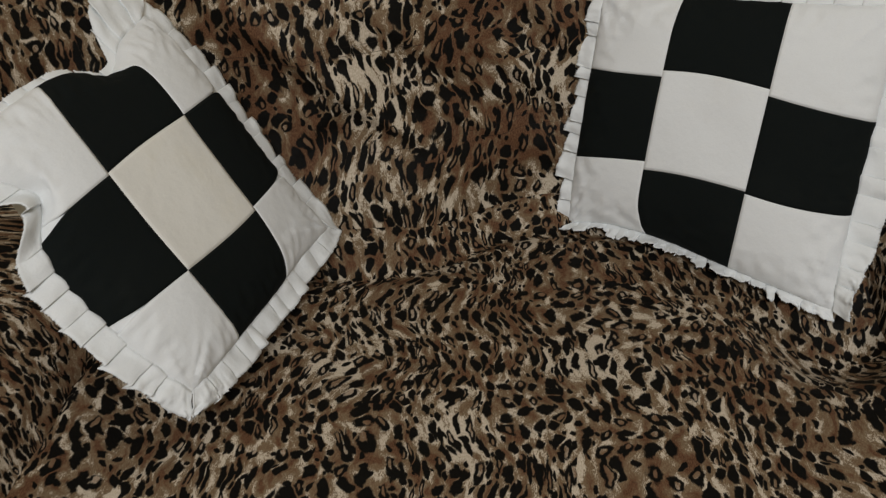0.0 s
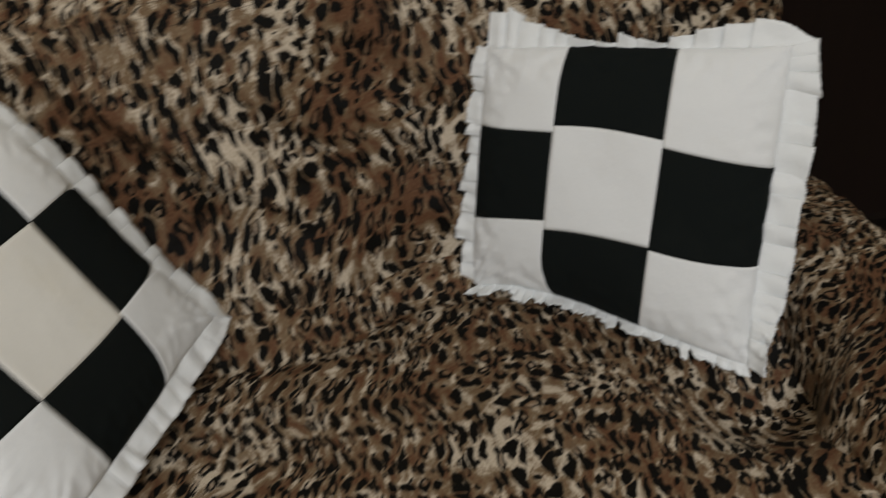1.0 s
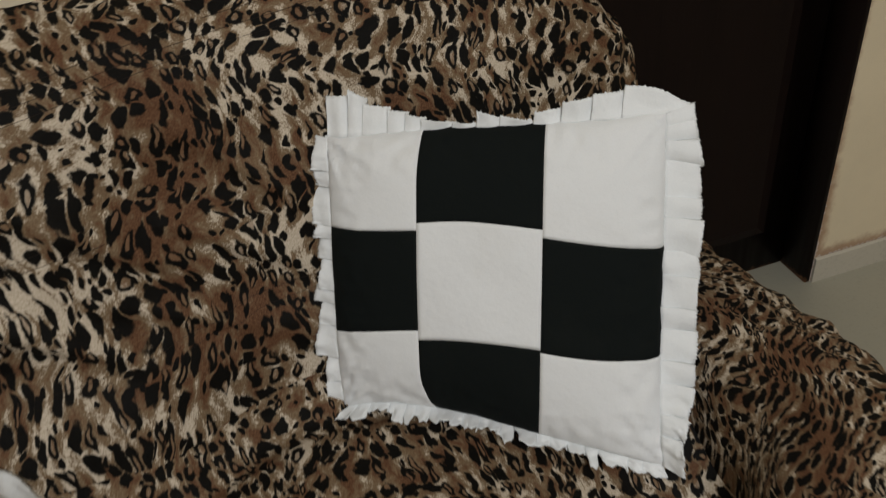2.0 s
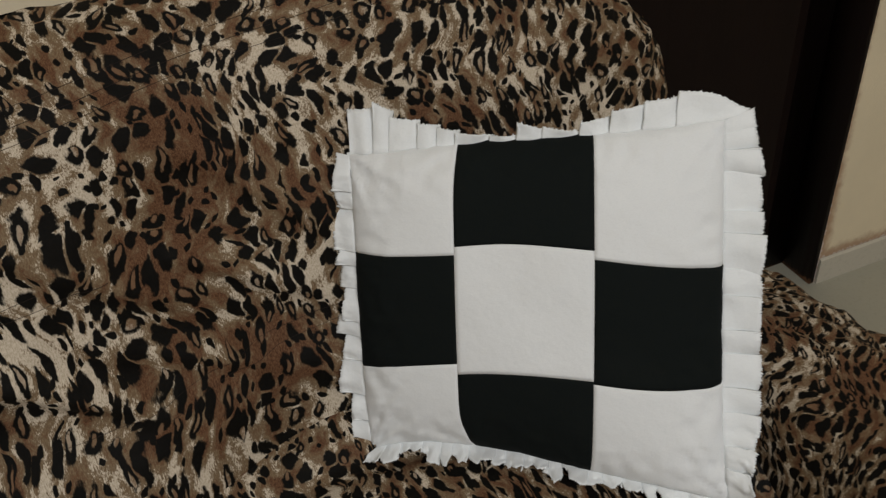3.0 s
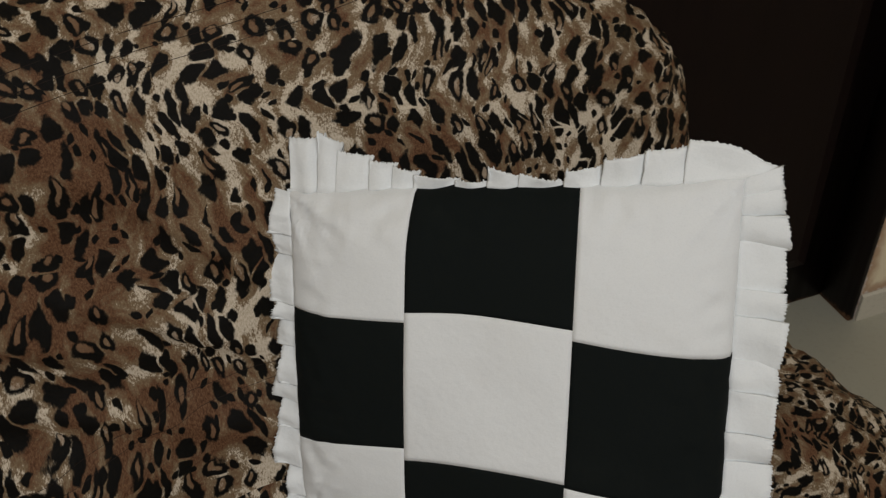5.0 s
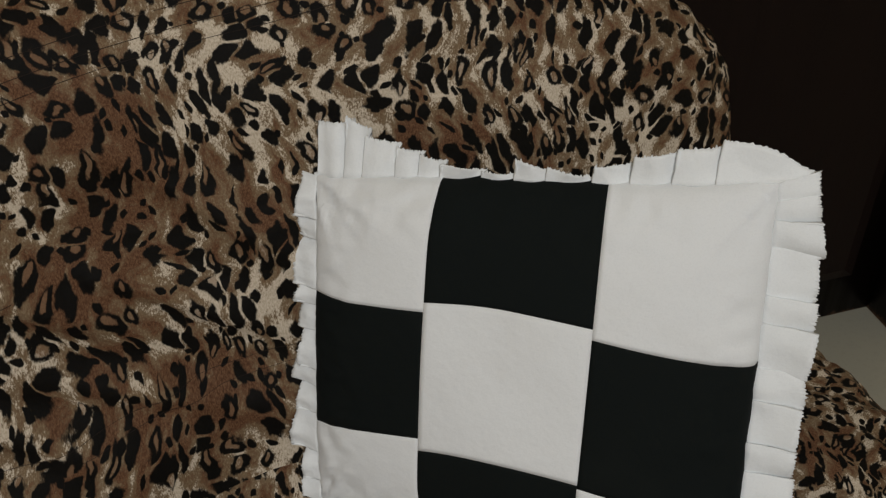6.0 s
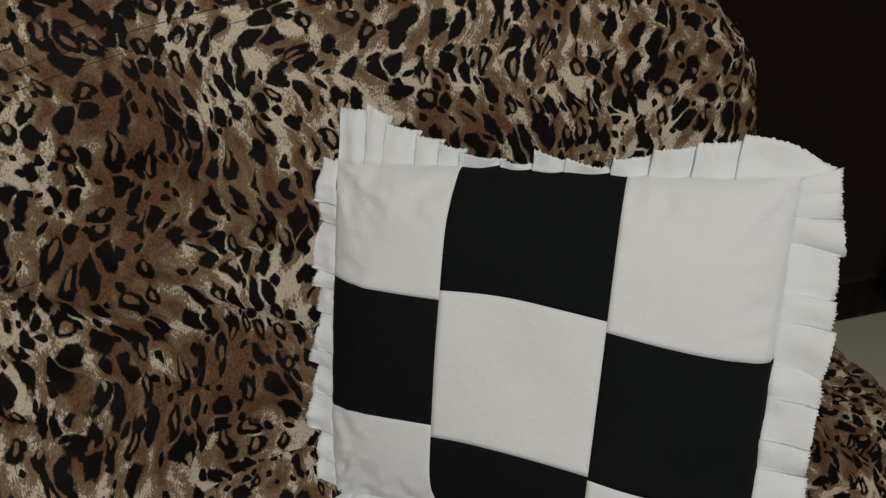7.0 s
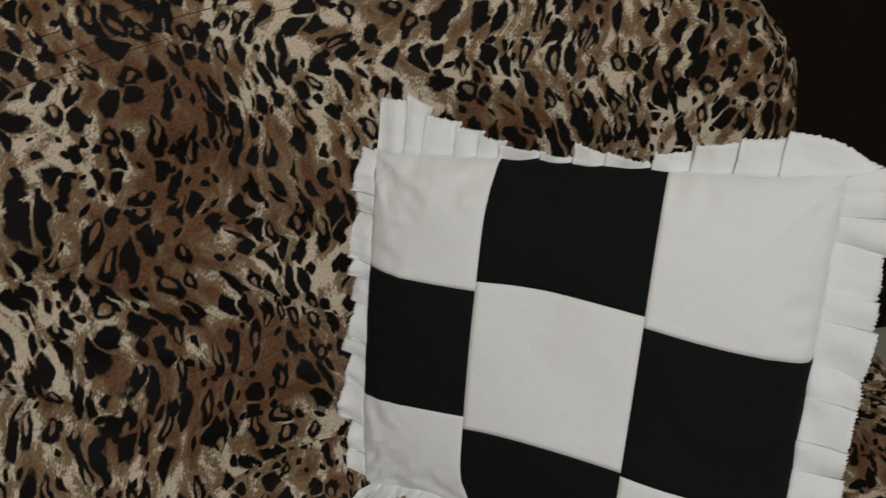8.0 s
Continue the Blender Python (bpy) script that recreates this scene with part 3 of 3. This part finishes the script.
def cushion_frill(pad, side, frill, parent, rng, crumple):
    """The pleated frill along one side (0 right, 1 top, 2 left, 3 bottom) with a frayed outer edge."""
    bm = bmesh.new()
    out = ((1, 0), (0, 1), (-1, 0), (0, -1))[side]
    width, droop, turns, folds, rough, relief = (frill[k] for k in ("width", "droop", "turns", "folds", "rough", "relief"))
    if not isinstance(folds, list):
        # even pleats, unequal as sewn by hand; the ones at the corners spread out
        cuts = list(folds) if isinstance(folds, tuple) else [-1.0] + [-1 + 2 * (i + rng.uniform(-0.28, 0.28)) / folds for i in range(1, folds)] + [1.0]
        folds = []
        for f0, f1 in zip(cuts, cuts[1:]):
            calm = 1 - smooth01((max(abs(f0), abs(f1)) - 0.86) / 0.1)
            long, skew = 1 + rough * calm * rng.uniform(-1, 1), rough * calm * rng.uniform(-0.9, 0.9)
            folds.append((f0, f1, long * (1 - skew), long * (1 + skew)))
    else:
        folds = [(f0, f1, h0 / max(width(f0), 0.001), h1 / max(width(f1), 0.001)) for f0, f1, h0, h1 in folds]
    # one strip, laid forward on top and folded back under at each pleat
    strip = []
    for i, (f0, f1, h0, h1) in enumerate(folds):
        g = f1 + (f1 - f0) * rng.uniform(0.05, 0.14) if i < len(folds) - 1 else f1
        shape = (h0, h1, rng.uniform(0.6, 1.5), rng.uniform(-0.10, 0.22))
        strip += [(f0 + (g - f0) * a / 48, a / 48, 0, shape) for a in range(49)]
        strip += [(g + (f1 - g) * a / 4, 1 - a / 4, 1, shape) for a in range(1, 4)]
    n = 8
    prev = None
    for f, a, under, (h0, h1, roll, curl) in strip:
        fc = max(-1.0, min(1.0, f))
        s, t = ((1, fc), (-fc, 1), (-1, -fc), (fc, -1))[side]
        p = pad.place(s * 0.985, t * 0.985, 1)
        p.z = pad.rim(s, t) + 0.002
        turn = (turns[1] if fc > 0 else turns[0]) * math.pi * smooth01((abs(fc) - 0.76) / 0.24)
        d = Vector((out[0] * math.cos(turn) - out[1] * math.sin(turn), out[1] * math.cos(turn) + out[0] * math.sin(turn), 0))
        w = width(fc) * (h0 + (h1 - h0) * a)
        fray = rng.gauss(0, 0.00050) + (rng.uniform(0, 0.0017) if rng.random() < 0.12 else 0) + 0.0009 * nz(f, side, 9.0, pad.seed)
        crush = crumple(side, fc)
        flat = relief * (1 - smooth01((abs(fc) - 0.88) / 0.12))
        col = []
        for jb in range(n + 1):
            b = jb / n
            z = flat * ((0.0075 * a - 0.0026) * roll * (0.35 + 0.65 * b) if not under else -0.0040 + 0.008 * a * roll * (0.35 + 0.65 * b))
            z += flat * (0.0052 * math.sin(a * math.pi) - 0.0022 * math.exp(-a / 0.14)) * (0.4 + 0.6 * b) * roll + 0.0035 * nz(f * 0.18, w * b, 45.0, pad.seed + side)
            z += crush * b * (0.010 * nz(f * 0.18, 0.4 * w * b, 80.0, pad.seed + side + 4) + 0.007 * nz(f * 0.18, w * b, 160.0, 6.0)) + flat * curl * w * b * b - droop(fc) * w * b
            slide = crush * b * 0.006 * nz(f * 0.18, w * b, 90.0, pad.seed + 9)
            col.append(bm.verts.new(p + d * (w * b * (1 - 0.35 * crush * b) + (fray if jb == n else 0)) + Vector((-d.y * slide, d.x * slide, z))))
        if prev:
            for u0, u1, v1, v0 in zip(prev, prev[1:], col[1:], col):
                bm.faces.new((u0, u1, v1, v0))
        prev = col
    ob = part("frill", bm, FRILL, parent, "pleated bluish-white frill with a frayed edge")
    mod = ob.modifiers.new("cloth", "SOLIDIFY")
    mod.thickness, mod.offset = 0.0011, 0.0


def frill(width, droop, turns, folds=12, rough=0.12, relief=1.0):
    return {"width": width, "droop": droop, "turns": turns, "folds": folds, "rough": rough, "relief": relief}


def cushion(m, pad, cols, rows_by_col, frills, crumple, centre, label, seed):
    thing = tagged(new("cushion"), label, "cushion", group="checked cushions on the sofa")
    thing.matrix_world = m
    rng = random.Random(seed)
    sx = [(-1.0, 0.0, 0.0)] + cols + [(1.0, 0.0, 0.0)]
    for i in range(3):
        ty = [(-1.0, -1.0, 0.0)] + rows_by_col[i] + [(1.0, 1.0, 0.0)]
        for j in range(3):
            mat = BLACK if (i + j) % 2 else (centre if i == 1 else WHITE)
            cushion_patch(pad, sx[i], sx[i + 1], ty[j], ty[j + 1], mat, thing)
    cushion_back(pad, thing)
    for side in range(4):
        cushion_frill(pad, side, frills[side], thing, rng, crumple)
    return thing


def frame_pose(c, u, v):
    u = Vector(u).normalized()
    n = u.cross(Vector(v)).normalized()
    v = n.cross(u)
    m = Matrix((u, v, n)).transposed().to_4x4()
    m.translation = c
    return m


def at_ends(low, high, base):
    """A frill's width along its side, from -1 to 1, with other widths at the two ends."""
    return lambda f: base + (low - base) * smooth01((-f - 0.72) / 0.28) + (high - base) * smooth01((f - 0.72) / 0.28)


# the hand-laid pleats along the top of the upright cushion: where each begins and ends, and how far it stands out there
TOP_FOLDS = [(-1.0, -0.78, 0.031, 0.036), (-0.78, -0.60, 0.031, 0.029), (-0.60, -0.42, 0.027, 0.024), (-0.42, -0.26, 0.019, 0.014), (-0.26, -0.07, 0.004, 0.013), (-0.07, 0.07, 0.009, 0.019),
             (0.07, 0.22, 0.005, 0.007), (0.22, 0.40, 0.007, 0.014), (0.40, 0.51, 0.015, 0.022), (0.51, 0.62, 0.023, 0.028), (0.62, 0.77, 0.030, 0.037), (0.77, 0.86, 0.042, 0.055), (0.86, 1.0, 0.048, 0.048)]
# leaning on the backrest and the armrest
cushion(frame_pose((0.3003, 0.9543, 0.5693), (0.877, -0.475, -0.070), (0.243, 0.313, 0.918)),
        Pad(-0.1735, 0.1932, -0.1632, 0.1679, 0.0432, 0.06, -0.0089, (-0.0136, -0.0071, 0.070, 0.0052), 1.0, (-0.0026, -0.0201, 0.0472), (-0.0625, -0.0166, 0.0063, 0.0187, -0.0005), ((-0.004, 0.012), (0.0, 0.004), (0.012, -0.004), (0.004, -0.024))),
        [(-0.4185, 0.028, 0.12), (0.3135, 0.005, -0.01)],
        [[(-0.4346, -0.3527, 0.0), (0.385, 0.3535, -0.012)], [(-0.4234, -0.3635, 0.016), (0.4038, 0.3833, 0.020)], [(-0.3793, -0.3615, -0.016), (0.335, 0.254, -0.006)]],
        (frill(at_ends(0.026, 0.030, 0.039), lambda f: 0.1 - 0.75 * smooth01((-f - 0.55) / 0.45), (-0.05, 0.13), (-1.0, -0.84, -0.72, -0.55, -0.42, -0.24, -0.10, 0.07, 0.21, 0.40, 0.53, 0.72, 0.84, 0.92, 1.0), 0.04, 0.7),
         frill(lambda f: 0.03, lambda f: 0.2, (-0.38, 0.03), TOP_FOLDS),
         frill(at_ends(0.016, 0.020, 0.024), lambda f: 0.35, (-0.04, 0.15), 11, 0.25),
         frill(at_ends(0.016, 0.022, 0.012), lambda f: -1.3 + 1.2 * smooth01((f - 0.45) / 0.5), (-0.2, 0.15), 19, 0.4)),
        lambda side, f: math.exp(-((f + 0.82) / 0.2) ** 2) if side == 0 else (1.0 if side == 3 else 0.15),
        WHITE, "black and white checked patchwork cushion, square, frilled, upright against the backrest", 11)
# lying askew on the seat and the other armrest
cushion(frame_pose((-0.3326, 0.8092, 0.6155), (0.335, 0.941, -0.040), (-0.592, 0.243, 0.768)),
        Pad(-0.1758, 0.1644, -0.1576, 0.1778, 0.0402, 0.075, -0.045, (0.0197, 0.006, -0.0008, 0.0288), 2.0, (0.0033, 0.0201, 0.0971), (0.0599, -0.0055, 0.0072, -0.0017, 0.0106), ((0, 0), (-0.031, 0.014), (0.026, -0.018), (0.006, 0.003)), ((0.20, 1.0, 0.22, 0.0, -0.028), (-1.0, 0.50, 0.16, 0.034, 0.0)), 0.05),
        [(-0.4198, 0.06, 0.03), (0.3896, -0.26, -0.08)],
        [[(-0.3569, -0.421, 0.0), (0.3266, 0.3168, 0.0)], [(-0.4207, -0.4738, -0.01), (0.3311, 0.3251, 0.012)], [(-0.444, -0.4671, 0.0), (0.3293, 0.316, 0.0)]],
        (frill(at_ends(0.036, 0.040, 0.036), lambda f: 0.25, (-0.24, 0.22), 12, 0.05, 0.55),
         frill(lambda f: 0.010 + 0.042 * smooth01((-f - 0.28) / 0.2), lambda f: 0.5 - 0.5 * smooth01((-f - 0.25) / 0.2), (-0.28, 0.1), 10, 0.08, 0.4),
         frill(at_ends(0.034, 0.044, 0.034), lambda f: 0.25 - 0.8 * math.exp(-((f + 0.45) / 0.12) ** 2), (-0.05, 0.24), 12, 0.06, 0.7),
         frill(at_ends(0.044, 0.036, 0.032), lambda f: 0.2, (-0.26, 0.26), 12, 0.06, 0.7)),
        lambda side, f: (1.0 if (side, f > 0) in ((2, True), (3, False)) else 0.35) * math.exp(-((abs(f) - 1) / 0.25) ** 2) if side != 1 else 0.1,
        CREAM, "black and off-white checked patchwork cushion, frilled, slumped cornerwise on the seat", 23)
